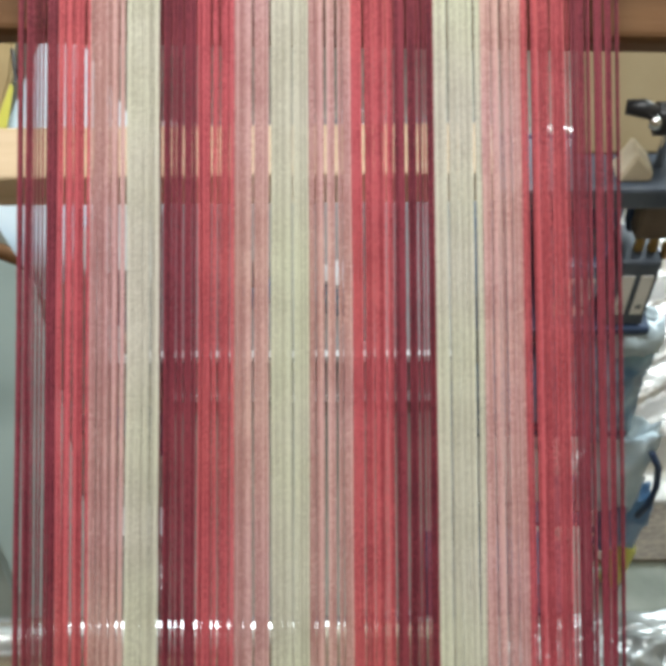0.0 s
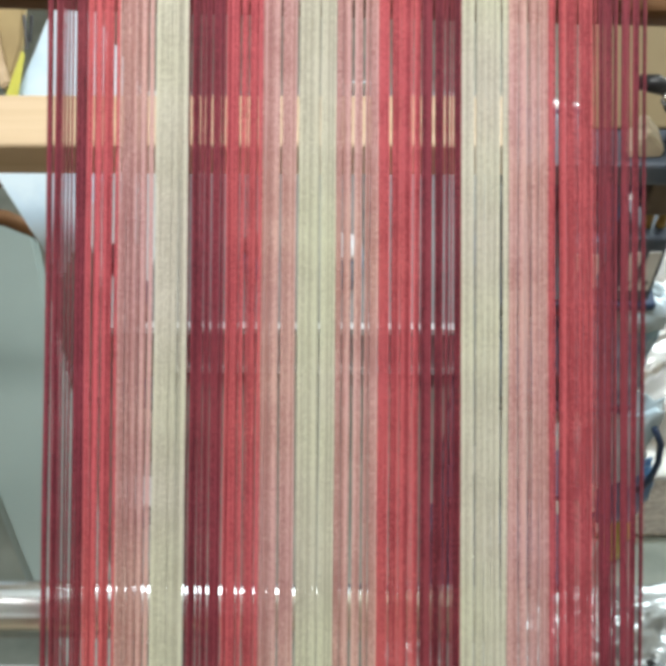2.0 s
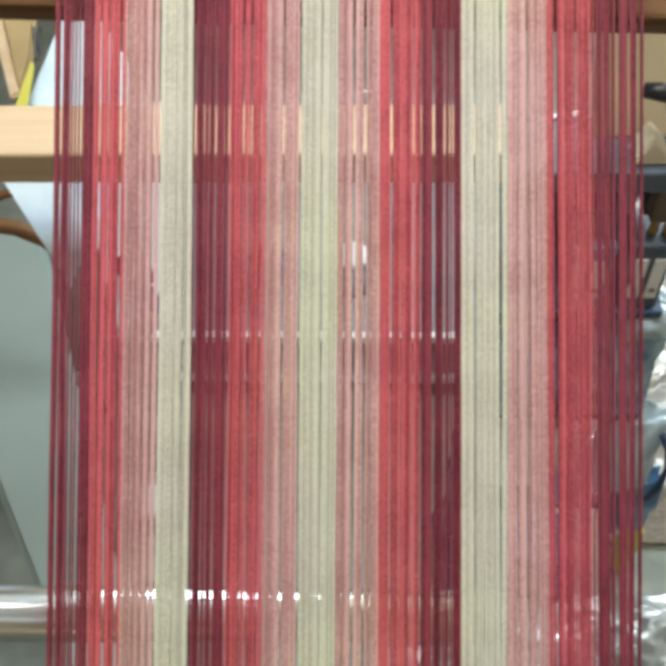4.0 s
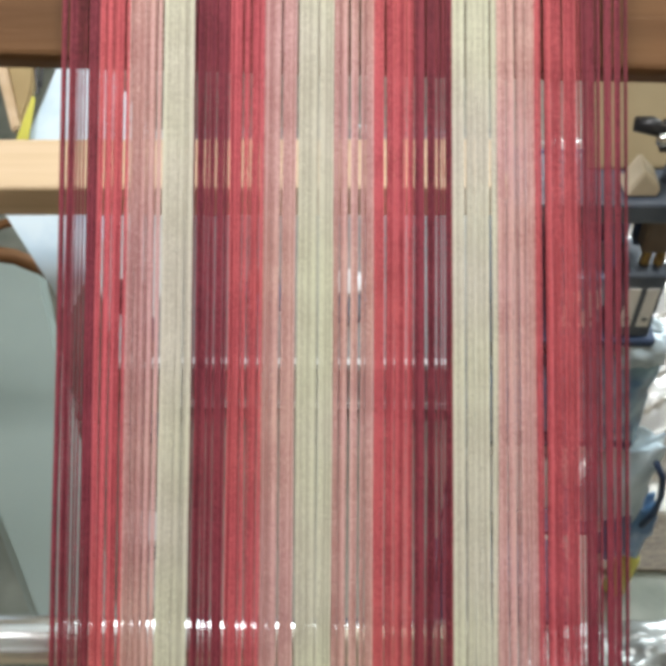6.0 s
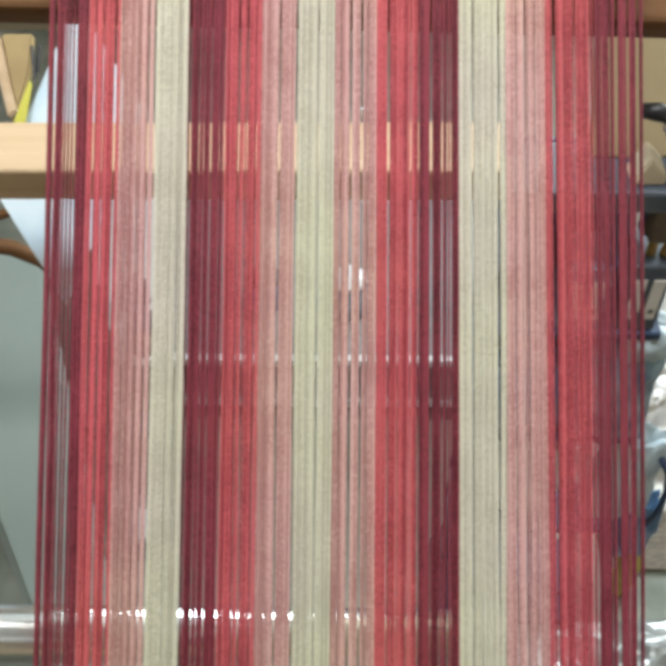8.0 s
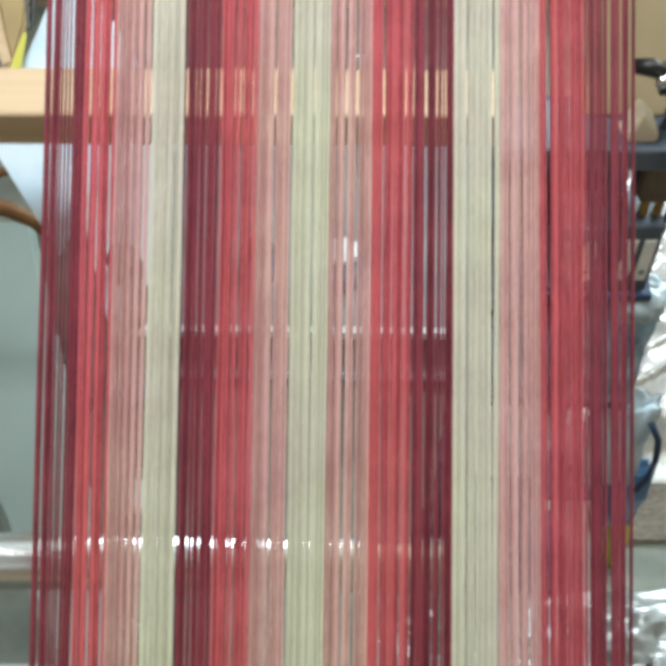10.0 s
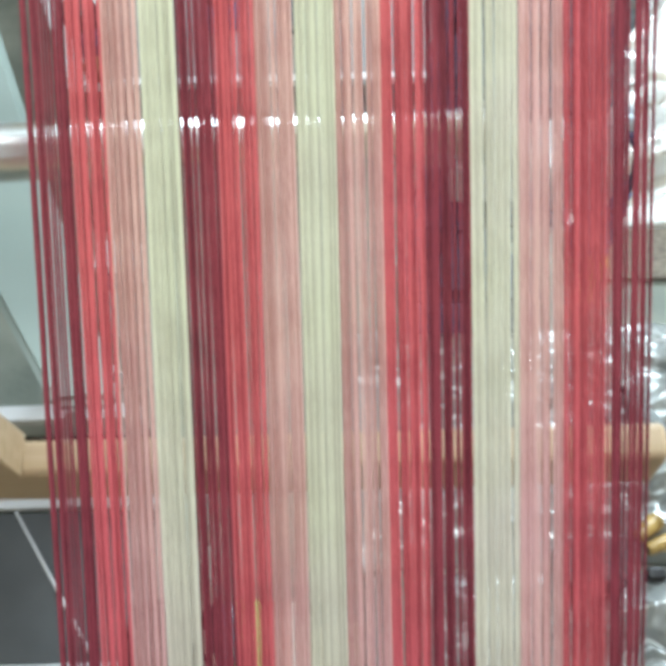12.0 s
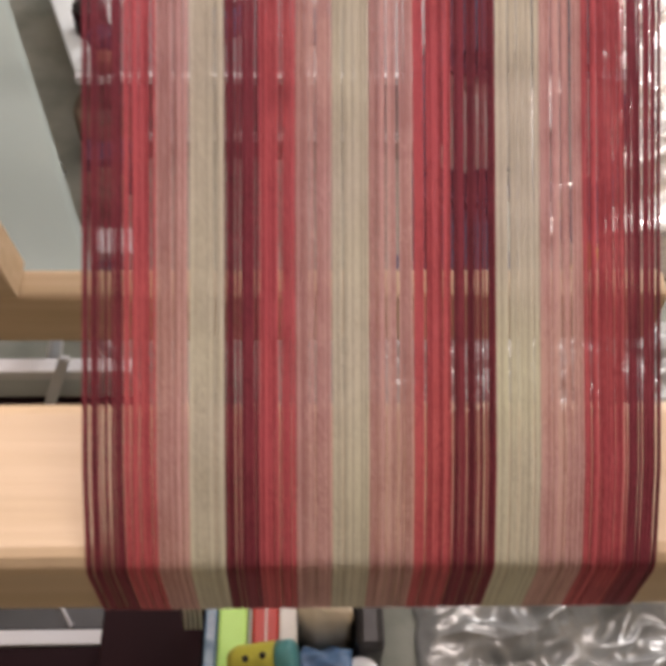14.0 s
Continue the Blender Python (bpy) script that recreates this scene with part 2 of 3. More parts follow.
# ---- the room ----
x0, x1, y0, y1, top = ROOM
T = 0.12
single("floor", block((x0 - T, y0 - T, -0.1), (x1 + T, y1 + T, 0)), CONCRETE, "worn mottled grey-green concrete floor", "floor", kind="structure")
single("ceiling", block((x0 - T, y0 - T, top), (x1 + T, y1 + T, top + 0.1)), CEILING, "plain white ceiling", "ceiling", kind="structure")
single("wall_west", block((x0 - T, y0, 0), (x0, y1, top)), PLASTER, "beige plastered wall", "wall", kind="structure")
single("wall_east", block((x1, y0, 0), (x1 + T, y1, top)), PLASTER, "beige plastered wall", "wall", kind="structure")
single("wall_south", block((x0 - T, y0 - T, 0), (x1 + T, y0, top)), PLASTER, "beige plastered wall", "wall", kind="structure")
WX0, WX1, WZ0, WZ1 = 0.5, 1.9, 0.85, 2.1
north = tagged(new("wall_north"), "beige plastered wall with an opening for the added window", "wall", kind="structure")
part("wall_panel", block((x0 - T, y1, 0), (WX0, y1 + T, top)), PLASTER, north)
part("wall_panel", block((WX1, y1, 0), (x1 + T, y1 + T, top)), PLASTER, north)
part("wall_panel", block((WX0, y1, 0), (WX1, y1 + T, WZ0)), PLASTER, north)
part("wall_panel", block((WX0, y1, WZ1), (WX1, y1 + T, top)), PLASTER, north)
# Window added out of view as the source of that light.
window = tagged(new("window_1"), "added, unseen white framed window with a glowing panel outside", "window", kind="structure")
for lo, hi in (((WX0, y1 + 0.02, WZ0), (WX1, y1 + 0.08, WZ0 + 0.05)), ((WX0, y1 + 0.02, WZ1 - 0.05), (WX1, y1 + 0.08, WZ1)),
               ((WX0, y1 + 0.02, WZ0 + 0.05), (WX0 + 0.05, y1 + 0.08, WZ1 - 0.05)), ((WX1 - 0.05, y1 + 0.02, WZ0 + 0.05), (WX1, y1 + 0.08, WZ1 - 0.05)),
               ((1.18, y1 + 0.02, WZ0 + 0.05), (1.22, y1 + 0.08, WZ1 - 0.05))):
    part("window_frame", block(lo, hi, 0.004), WHITE, window)
single("backdrop", block((WX0 - 0.2, y1 + 0.3, WZ0 - 0.2), (WX1 + 0.2, y1 + 0.31, WZ1 + 0.2)), WINDOW_GLOW, "glowing panel behind the added window", "backdrop", kind="structure")
# Fittings added out of view to go with the two lamps.
for cy in (0.80, -1.0):
    fitting = thing("ceiling_light", "added, unseen white batten ceiling light with a long tube", "ceiling light", (-0.1, cy, top))
    part("housing", block((-0.65, -0.06, -0.04), (0.65, 0.06, 0), 0.006), WHITE, fitting)
    for x in (-0.63, 0.61):
        part("lamp_holder", block((x, -0.012, -0.075), (x + 0.02, 0.012, -0.0405), 0.003), WHITE, fitting)
    part("tube", tube([(-0.6095, 0, -0.06), (0.6095, 0, -0.06)], 0.013, 16), LABEL, fitting, "white glass tube", True)

# ---- the loom ----
loom = thing("loom", "pine weaving loom holding a striped warp between two beams", "loom")


def timber(name, lo, hi, r=0.004, material=PINE, label="", m=None):
    return part(name, block(lo, hi, r, 3, m), material, loom, label, smooth=False)


BEAM_Y, BEAM_TOP, BEAM_H, BEAM_W = -0.0245, 1.0795, 0.044, 0.0665
timber("front_beam", (-0.75, BEAM_Y, BEAM_TOP - BEAM_H), (0.62, BEAM_Y + BEAM_W, BEAM_TOP), 0.007, label="wide pale pine beam with rounded edges")
# The top beam's shaded face is put into its dark brown colour.
timber("top_beam", (-0.75, 0.597, -0.020), (0.62, 0.69, -0.006), 0.003, PINE_DARK, "pine board under the upper end of the warp, its shade put in as dark brown", WARP @ pose(0, 0.597, 0, 0, 0, -1.6) @ Matrix.Translation((0, -0.597, 0)))
timber("crossbar", (-0.75, 0.343, 0.699), (0.277, 0.375, 0.763), 0.006)
timber("rail", (-0.75, 0.749, 1.119), (0.118, 0.808, 1.150), 0.003)
post = bmesh.new()
for x, y, z in ((-0.024, -0.018, 0), (0.022, -0.018, 0), (0.022, 0.018, 0), (-0.024, 0.018, 0), (-0.024, -0.018, 0.62), (-0.020, -0.018, 0.62), (0.022, 0.016, 0.62), (0.022, 0.018, 0.62), (-0.024, 0.018, 0.62)):
    post.verts.new((x, y, z))
bmesh.ops.convex_hull(post, input=post.verts[:])
bmesh.ops.recalc_face_normals(post, faces=post.faces[:])
bmesh.ops.transform(post, matrix=pose(-0.284, 0.3595, 0.7632, 4, -6, 0), verts=post.verts)
part("post", post, PINE, loom, "pine post with a planed arris")
for x in (-0.80, 0.62):
    timber("side_post", (x, -0.02, 0.0), (x + 0.05, 0.05, 1.16), 0.004)
    timber("side_post", (x, 0.455, 0.0), (x + 0.05, 0.535, 1.58), 0.004)
    timber("side_foot", (x, 0.0505, 0.02), (x + 0.05, 0.4545, 0.09), 0.004)
timber("side_post", (-0.80, 0.745, 0.0), (-0.75, 0.815, 1.20), 0.004)
timber("side_post", (-0.80, 0.335, 0.0), (-0.75, 0.395, 0.80), 0.004)
rod = part("steel_rod", tube([(-0.75, 0.4175, 1.0748), (0.088, 0.4175, 1.0818)], 0.0165, 32), STEEL, loom, "polished steel rod", smooth=True)
bracket = part("rod_bracket", block((-0.80, 0.3955, 1.055), (-0.75, 0.4545, 1.115), 0.003), PINE_DARK, loom)

# ---- the warp ----
# stripe edges in millimetres from the middle: at the front beam, and half a metre up the slope
LOW = (-99.3, -85.6, -74.8, -64.1, -52.2, -40.6, -28.4, -16.3, -3.9, 11.1, 24.2, 38.8, 53.9, 68.7, 83.3, 94.0)
HIGH = (-99.5, -85.8, -75.2, -63.5, -52.1, -40.0, -27.8, -15.9, -3.4, 10.7, 24.6, 37.9, 53.2, 66.8, 82.4, 98.0)
COLOURS = "DRPCDRPCPRDCPRD"
# for each stripe: most threads lying side by side, and the narrowest and widest slit between such bundles in millimetres
BUNDLES = ((4, 0.10, 0.75), (5, 0.08, 0.50), (5, 0.08, 0.45), (8, 0.05, 0.28), (4, 0.08, 0.70), (5, 0.08, 0.50), (6, 0.06, 0.42), (8, 0.05, 0.28),
           (4, 0.08, 0.45), (5, 0.08, 0.50), (4, 0.08, 0.70), (7, 0.06, 0.34), (5, 0.08, 0.50), (5, 0.08, 0.55), (3, 0.15, 1.0))
warp = thing("warp", "striped burgundy, red, pink and cream warp stretched over pine beams", "warp threads")
rng = random.Random(7)


FIBRES = 200


def thread(kind, low, high, radius, lift, wander):
    """One thread, from under the front beam up the slope and over the top beam. lift: how far it lies behind the others."""
    def across(v):
        k = (v + 0.02) / 0.52
        return low + (high - low) * k

    pts = []
    n = Vector((0, -math.sin(SLOPE), math.cos(SLOPE)))
    r = radius + 0.0002
    cy, cz, br = BEAM_Y + 0.007, BEAM_TOP - 0.007, 0.007 + r
    low_z = BEAM_TOP - BEAM_H + 0.007
    pull = -0.007 * (low / 0.1) ** 3  # the outer threads draw in under the beam
    pts.append((low + pull * 0.4, 0.03, low_z - br))
    pts.append((low + pull * 0.2, cy, low_z - br))
    for a in (60, 30, 0):
        pts.append((low + pull * 0.1 * a / 60, cy - br * math.cos(radians(a)), low_z - br * math.sin(radians(a))))
    for a in (0, 18, 36, 54):
        pts.append((low, cy - br * math.cos(radians(a)), cz + br * math.sin(radians(a))))
    v_end = 0.70
    steps = 44
    wob = rng.uniform(0, 50)
    for i in range(1, steps + 1):
        v = -0.016 + (v_end + 0.016) * i / steps
        ease = min(1.0, (v + 0.016) / 0.12, max(0.0, (0.61 - v) / 0.12)) ** 0.7
        u = across(v) + (0.00045 * noise.noise(Vector((wander, v * 7, 0))) + 0.00010 * noise.noise(Vector((wob, v * 30, 3)))) * ease
        p = Vector((u, v * math.cos(SLOPE), LIFT + v * math.sin(SLOPE))) - n * (lift * (0.3 + 0.7 * ease) if v > 0.3 else lift * ease)
        pts.append((p.x, p.y, p.z))
    end = pts[-1]
    pts.append((end[0], end[1] + 0.012, end[2] - 0.002))
    pts.append((end[0], end[1] + 0.03, end[2] - 0.03))
    sides = 7
    pts = [Vector(p) for p in pts]
    verts, faces, uvs, run = [], [], [], 0.0
    for i, p in enumerate(pts):
        d = (pts[min(i + 1, len(pts) - 1)] - pts[max(i - 1, 0)]).normalized()
        side = Vector((1, 0, 0))
        up = side.cross(d).normalized()
        for k in range(sides):
            a = 2 * math.pi * k / sides
            verts.append(p + radius * (math.cos(a) * side + math.sin(a) * up))
    lengths = [0.0]
    for a, b in zip(pts, pts[1:]):
        lengths.append(lengths[-1] + (b - a).length)
    for i in range(len(pts) - 1):
        for k in range(sides):
            j = (k + 1) % sides
            faces.append((i * sides + k, i * sides + j, (i + 1) * sides + j, (i + 1) * sides + k))
            uvs += [k / sides, lengths[i], (k + 1) / sides, lengths[i], (k + 1) / sides, lengths[i + 1], k / sides, lengths[i + 1]]
    # loose fibres that stand off the yarn
    for i in range(FIBRES):
        k = rng.randint(9, len(pts) - 4)
        q = pts[k].lerp(pts[k + 1], rng.random())
        d = (pts[k + 1] - pts[k]).normalized()
        out = Vector((rng.choice((-1, 1)), 0, 0)) * rng.uniform(0.4, 1.0) + n * rng.uniform(0.1, 0.9)
        root = q + out.normalized() * radius * 0.8
        tip = root + d * rng.uniform(-0.0018, 0.0018) + out * rng.uniform(0.0002, 0.0008)
        c = len(verts)
        verts += [root - d * 0.00006, root + d * 0.00006, tip]
        faces.append((c, c + 1, c + 2))
        uvs += [0.3, 0.0, 0.3, 0.001, 0.3, 0.002]
    me = bpy.data.meshes.new("thread")
    me.from_pydata(verts, [], faces)
    layer = me.uv_layers.new(name="along")
    layer.data.foreach_set("uv", uvs)
    me.polygons.foreach_set("use_smooth", [True] * len(faces))
    me.materials.append(YARN[kind])
    ob = new("thread", me)
    ob.parent = warp


for s, kind in enumerate(COLOURS):
    most, narrow, wide = BUNDLES[s]
    width = HIGH[s + 1] - HIGH[s]
    radius_mm = 0.41 if kind in "RPC" else 0.38
    bundles, at = [], 0.0
    while at < width:
        count = rng.randint(1, most)
        bundles.append([at + radius_mm * (1 + 1.86 * i) for i in range(count)])
        at = bundles[-1][-1] + radius_mm + narrow + (wide - narrow) * rng.random() ** 1.6
    scale = width / at
    for bundle in bundles:
        wander = rng.uniform(0, 50)
        shift = rng.uniform(-0.25, 0.25)
        for x in bundle:
            f = (x * scale + rng.uniform(-0.06, 0.06)) / width
            g = min(max(f + shift / width, 0.01), 0.99)
            a = (LOW[s] + (LOW[s + 1] - LOW[s]) * f) / 1000
            b = (HIGH[s] + (HIGH[s + 1] - HIGH[s]) * g) / 1000
            thread(kind, a, b, radius_mm * rng.uniform(0.94, 1.06) / 1000, rng.uniform(0, 0.0011 if kind in "RPC" else 0.0005), wander)

# ---- left of the loom: board, paper, hoops, shelf, frame ----
def plank(corners, z, thick, r=0.003):
    """A flat board with four corners in plan."""
    bm = bmesh.new()
    low = [bm.verts.new((x, y, z - thick)) for x, y in corners]
    up = [bm.verts.new((x, y, z)) for x, y in corners]
    bm.faces.new(low[::-1])
    bm.faces.new(up)
    for k in range(4):
        j = (k + 1) % 4
        bm.faces.new((low[k], low[j], up[j], up[k]))
    bmesh.ops.recalc_face_normals(bm, faces=bm.faces)
    bmesh.ops.bevel(bm, geom=bm.edges[:], offset=r, segments=2, affect="EDGES")
    return bm


board = thing("ironing_board", "long tapered board with a grey-green cloth cover", "ironing board")
part("cover", plank(((-0.36, 0.58), (-0.272, 0.58), (-0.577, 1.40), (-0.845, 1.40)), 0.40, 0.03, 0.01), TEAL, board)
for x, y in ((-0.40, 0.72), (-0.58, 1.2)):
    part("leg", tube([(x - 0.06, y, 0.012), (x + 0.04, y, 0.37)], 0.011), WHITE, board, "white tubular leg", True)
    part("leg", tube([(x + 0.06, y + 0.06, 0.012), (x - 0.04, y + 0.06, 0.37)], 0.011), WHITE, board, "white tubular leg", True)

shelf = thing("low_shelf", "low white shelf with jars along its top", "shelf")
part("shelf_top", block((-0.3895, 1.29, 0.218), (0.30, 1.95, 0.240), 0.002), GREYBOX, shelf, "grey shelf top")
part("end_panel", plank(((-0.452, 1.29), (-0.390, 1.29), (-0.390, 1.95), (-0.69, 1.95)), 0.241, 0.022), SHELF, shelf, "pale slanting end panel")
part("front_edge", block((-0.452, 1.274, 0.222), (0.30, 1.2895, 0.241), 0.003), WHITE, shelf, "white edging strip")
part("shelf_side", block((-0.385, 1.30, 0), (-0.365, 1.93, 0.2175), 0.002), GREYBOX, shelf)
part("shelf_side", block((0.28, 1.30, 0), (0.30, 1.93, 0.2175), 0.002), WHITE, shelf)
part("shelf_bottom", block((-0.3645, 1.30, 0.06), (0.2795, 1.93, 0.08), 0.002), WHITE, shelf)


def jar(x, y, z, r, h, material, label, lid=None):
    ob = thing("jar", label, "jar", (x, y, z))
    part("body", lathe([(r * 0.9, 0), (r, 0.004), (r, h * 0.8), (r * 0.85, h * 0.88), (r * 0.85, h * 0.9)], (0, 0, 0)), material, ob, smooth=True)
    part("lid", lathe([(r * 0.92, h * 0.9), (r * 0.92, h - 0.003), (r * 0.85, h)], (0, 0, 0)), lid or BLACK, ob, smooth=True)
    return ob


jar(-0.434, 1.410, 0.241, 0.032, 0.06, MAROON, "squat dark maroon jar on the white shelf")
jar(-0.403, 1.337, 0.241, 0.025, 0.05, PURPLE, "small plum jar on the white shelf", PURPLE)
jar(-0.399, 1.296, 0.241, 0.022, 0.03, RUST, "low rust-coloured tub on the white shelf", RUST)
jar(-0.18, 1.42, 0.240, 0.035, 0.07, BLUE, "blue jar on the white shelf")
jar(-0.02, 1.40, 0.240, 0.035, 0.09, PACK, "pale blue jar on the white shelf", WHITE)
single("round_stool", lathe([(0.055, 0), (0.06, 0.01), (0.06, 0.13), (0.052, 0.15)], (-0.420, 1.315, 0)), BROWN, "low round brown hide stool on the floor", "stool", True)
single("blue_box", block((-0.454, 1.210, 0), (-0.369, 1.270, 0.10), 0.006), NAVY, "small navy blue box on the floor", "box")
single("brown_basket", lathe([(0.034, 0), (0.042, 0.06), (0.038, 0.09)], (-0.410, 1.160, 0)), BROWN, "small dark brown basket on the floor", "basket", True)
single("carton", block((-0.421, 1.008, 0), (-0.341, 1.068, 0.06), 0.004), WHITE, "small white carton on the floor", "carton")
single("dark_tin", lathe([(0.022, 0), (0.024, 0.003), (0.024, 0.035), (0.02, 0.04)], (-0.390, 0.991, 0)), DARKBOX, "low dark slate tin on the floor", "tin", True)
single("clear_packet", pouch((-0.369, 0.930, 0.03), (0.075, 0.09, 0.05), seed=41, cuts=7), CLEAR, "crumpled clear plastic packet on the floor", "packet", True)

frame_l = thing("clothes_rack", "white metal frame with grey and maroon panels standing on the floor", "rack")
part("upper_rail", block((-0.95, 0.64, 0.196), (-0.285, 0.665, 0.218), 0.003), WHITE, frame_l)
part("lower_rail", block((-0.95, 0.575, 0.0), (-0.285, 0.605, 0.022), 0.003), WHITE, frame_l)
part("grey_panel", block((-0.95, 0.648, 0.140), (-0.285, 0.658, 0.1955)), SHELF, frame_l)
part("maroon_panel", block((-0.95, 0.640, 0.022), (-0.285, 0.660, 0.1395)), MAROON, frame_l)
for x in (-0.372, -0.70):
    part("brace", plank(((x - 0.054, 0.140), (x - 0.036, 0.140), (x + 0.008, 0.256), (x - 0.008, 0.256)), 0, 0.010, 0.002), WHITE, frame_l, "slanting white flat bar").matrix_local = pose(0, 0.634, 0, 90, 0, 0)
single("glass_sheet", block((-0.95, 0.336, 0.004), (-0.29, 0.57, 0.010), 0.001), GREY_PANEL, "dark grey glass sheet lying on the floor", "glass sheet")
# Slanting reflection on the glass, modelled as a pale bar.
single("glass_reflection", tube([(-0.515, 0.572, 0.013), (-0.368, 0.338, 0.013)], 0.003), WHITE, "thin pale bar standing in for a soft reflection on dark glass", "strip", True)

single("edging_strip", block((-0.95, 0.312, 0.0), (-0.29, 0.334, 0.012), 0.002), WHITE, "white edging strip along dark glass on the floor", "strip")
single("maroon_mat", block((-0.95, 0.05, 0.0), (-0.30, 0.310, 0.008), 0.002), MAROON, "very dark maroon mat on the floor", "mat")

# paper sheet hung behind the rail, chair arms under it
def paper(corners, thick=0.0012):
    """A stiff sheet with four corners in space, slightly bowed."""
    a, b, c, d = (Vector(p) for p in corners)
    out = (b - a).cross(d - a).normalized()
    bm = bmesh.new()
    n = 8
    grid = []
    for j in range(n + 1):
        f = j / n
        grid.append([bm.verts.new(a.lerp(b, i / n).lerp(d.lerp(c, i / n), f) + out * 0.004 * math.sin(math.pi * i / n) * math.sin(math.pi * f)) for i in range(n + 1)])
    for j in range(n):
        for i in range(n):
            bm.faces.new((grid[j][i], grid[j][i + 1], grid[j + 1][i + 1], grid[j + 1][i]))
    bm.normal_update()
    bmesh.ops.solidify(bm, geom=bm.faces[:], thickness=thick)
    return bm


drawing = thing("paper_sheet", "pale blue sketch sheet hung cornerwise from a wooden batten", "paper sheet")
sheet = part("sheet", paper(((-0.334, 0.652, -0.556), (-0.265, 0.547, -0.556), (-0.194, 0.723, -0.556), (-0.263, 0.831, -0.556))), PAPER, drawing)
sheet.matrix_local = WARP
part("batten", block((-0.74, 0.6576, -0.572), (-0.28, 0.6669, -0.560), 0.002), PINE_DARK, drawing, "wooden batten").matrix_local = WARP
part("batten_leg", block((-0.76, 0.84, 0.0), (-0.7405, 0.90, 1.06), 0.002), PINE_DARK, drawing, "wooden leg")
single("paper_strip", paper(((-0.001, 0.811, 1.160), (0.018, 0.811, 1.160), (0.024, 1.005, 0.627), (0.018, 1.005, 0.627))), PAPER, "pale paper strip hanging from the back of the pine rail", "paper strip")
chair = thing("armchair", "brown bentwood chair behind the loom", "chair")
part("arm", tube([(-0.70, 1.03, 0.80), (-0.47, 1.03, 0.818), (-0.43, 1.03, 0.836), (-0.40, 1.03, 0.846), (-0.37, 1.03, 0.842)], [0.006, 0.006, 0.006, 0.005, 0.004], 10), PINE_DARK, chair, "curved brown rail", True)
part("arm", tube([(-0.70, 1.01, 0.79), (-0.50, 1.01, 0.806), (-0.45, 1.01, 0.806), (-0.42, 1.01, 0.800), (-0.39, 1.01, 0.778), (-0.375, 1.01, 0.75)], [0.012, 0.011, 0.010, 0.010, 0.009, 0.008], 12), PINE_DARK, chair, "curved brown arm", True)
part("leg", tube([(-0.70, 1.02, 0.0), (-0.70, 1.02, 0.81)], 0.013, 10), PINE_DARK, chair, smooth=True)
easel = thing("drawing_board", "pale wooden drawing board with yellow tape leaning on a batten", "drawing board")
for nm, cs, w, th, mt, lb in (("board", ((-0.3323, 0.7997), (-0.3024, 0.7996), (-0.3045, 0.7611), (-0.3147, 0.7249)), -0.554, 0.010, OLIVE, ""),
                              ("edge_strip", ((-0.3428, 0.7976), (-0.3324, 0.7976), (-0.3141, 0.7240), (-0.3211, 0.7181)), -0.548, 0.018, PINE, "pale pine edge"),
                              ("tape", ((-0.3015, 0.7534), (-0.2986, 0.7494), (-0.3042, 0.7107), (-0.3161, 0.7107)), -0.546, 0.0015, YELLOW, "yellow tape")):
    part(nm, plank(cs, w, th, min(0.002, th * 0.3)), mt, easel, lb).matrix_local = WARP
for u, v, u2, v2 in ((-0.2997, 0.7843, -0.2960, 0.7543), (-0.2925, 0.7843, -0.2938, 0.7595)):
    part("pencil", tube([(u, v, -0.545), (u2, v2, -0.545)], 0.0018, 8), BLACK, easel, "dark pencil").matrix_local = WARP
part("stand", block((-0.95, 1.03, 0.0), (-0.93, 1.05, 0.95), 0.002), PINE_DARK, easel, "brown stand")
part("ledge", block((-0.9295, 1.03, 0.93), (-0.37, 1.05, 0.95), 0.002), PINE_DARK, easel, "brown ledge")

# ---- right of the loom ----
rack = thing("hanging_rack", "navy hanging rack filled with packets and boxes", "rack")
part("upright", tube([(0.288, 0.965, 0.985), (0.288, 0.965, 0.02)], 0.012), BLUE, rack, "blue upright", True)
part("upright", tube([(0.15, 0.965, 0.985), (0.15, 0.965, 0.02)], 0.012), BLUE, rack, "blue upright", True)
part("back_cloth", block((0.14, 0.985, 0.08), (0.300, 0.992, 0.985), 0.002), NAVY, rack)
for z, xr in ((0.08, 0.365), (0.30, 0.365), (0.55, 0.365), (0.765, 0.345)):
    part("tray", block((0.14, 0.90, z), (xr, 0.984, z + 0.012), 0.003), NAVY, rack)
part("top_bar", block((0.14, 0.905, 0.958), (0.42, 0.984, 0.986), 0.004), DARKBOX, rack, "dark slate top bar")
part("foot", block((0.13, 0.88, 0.0), (0.37, 1.04, 0.02), 0.004), NAVY, rack)


def labelled_box(x, y, z, w, d, h, material, label):
    ob = thing("packaged_box", label, "box", (x, y, z), "boxes on the rack")
    part("carton", block((0, 0, 0), (w, d, h), 0.004), material, ob)
    for k in range(2):
        part("sticker", block((w * (0.12 + 0.45 * k), -0.0012, h * 0.2), (w * (0.42 + 0.45 * k), -0.0002, h * 0.8)), LABEL, ob, "white sticker")
        part("printed_bar", block((w * (0.2 + 0.45 * k), -0.002, h * 0.3), (w * (0.34 + 0.45 * k), -0.0013, h * 0.36)), GREYBOX, ob, "grey bar of print")


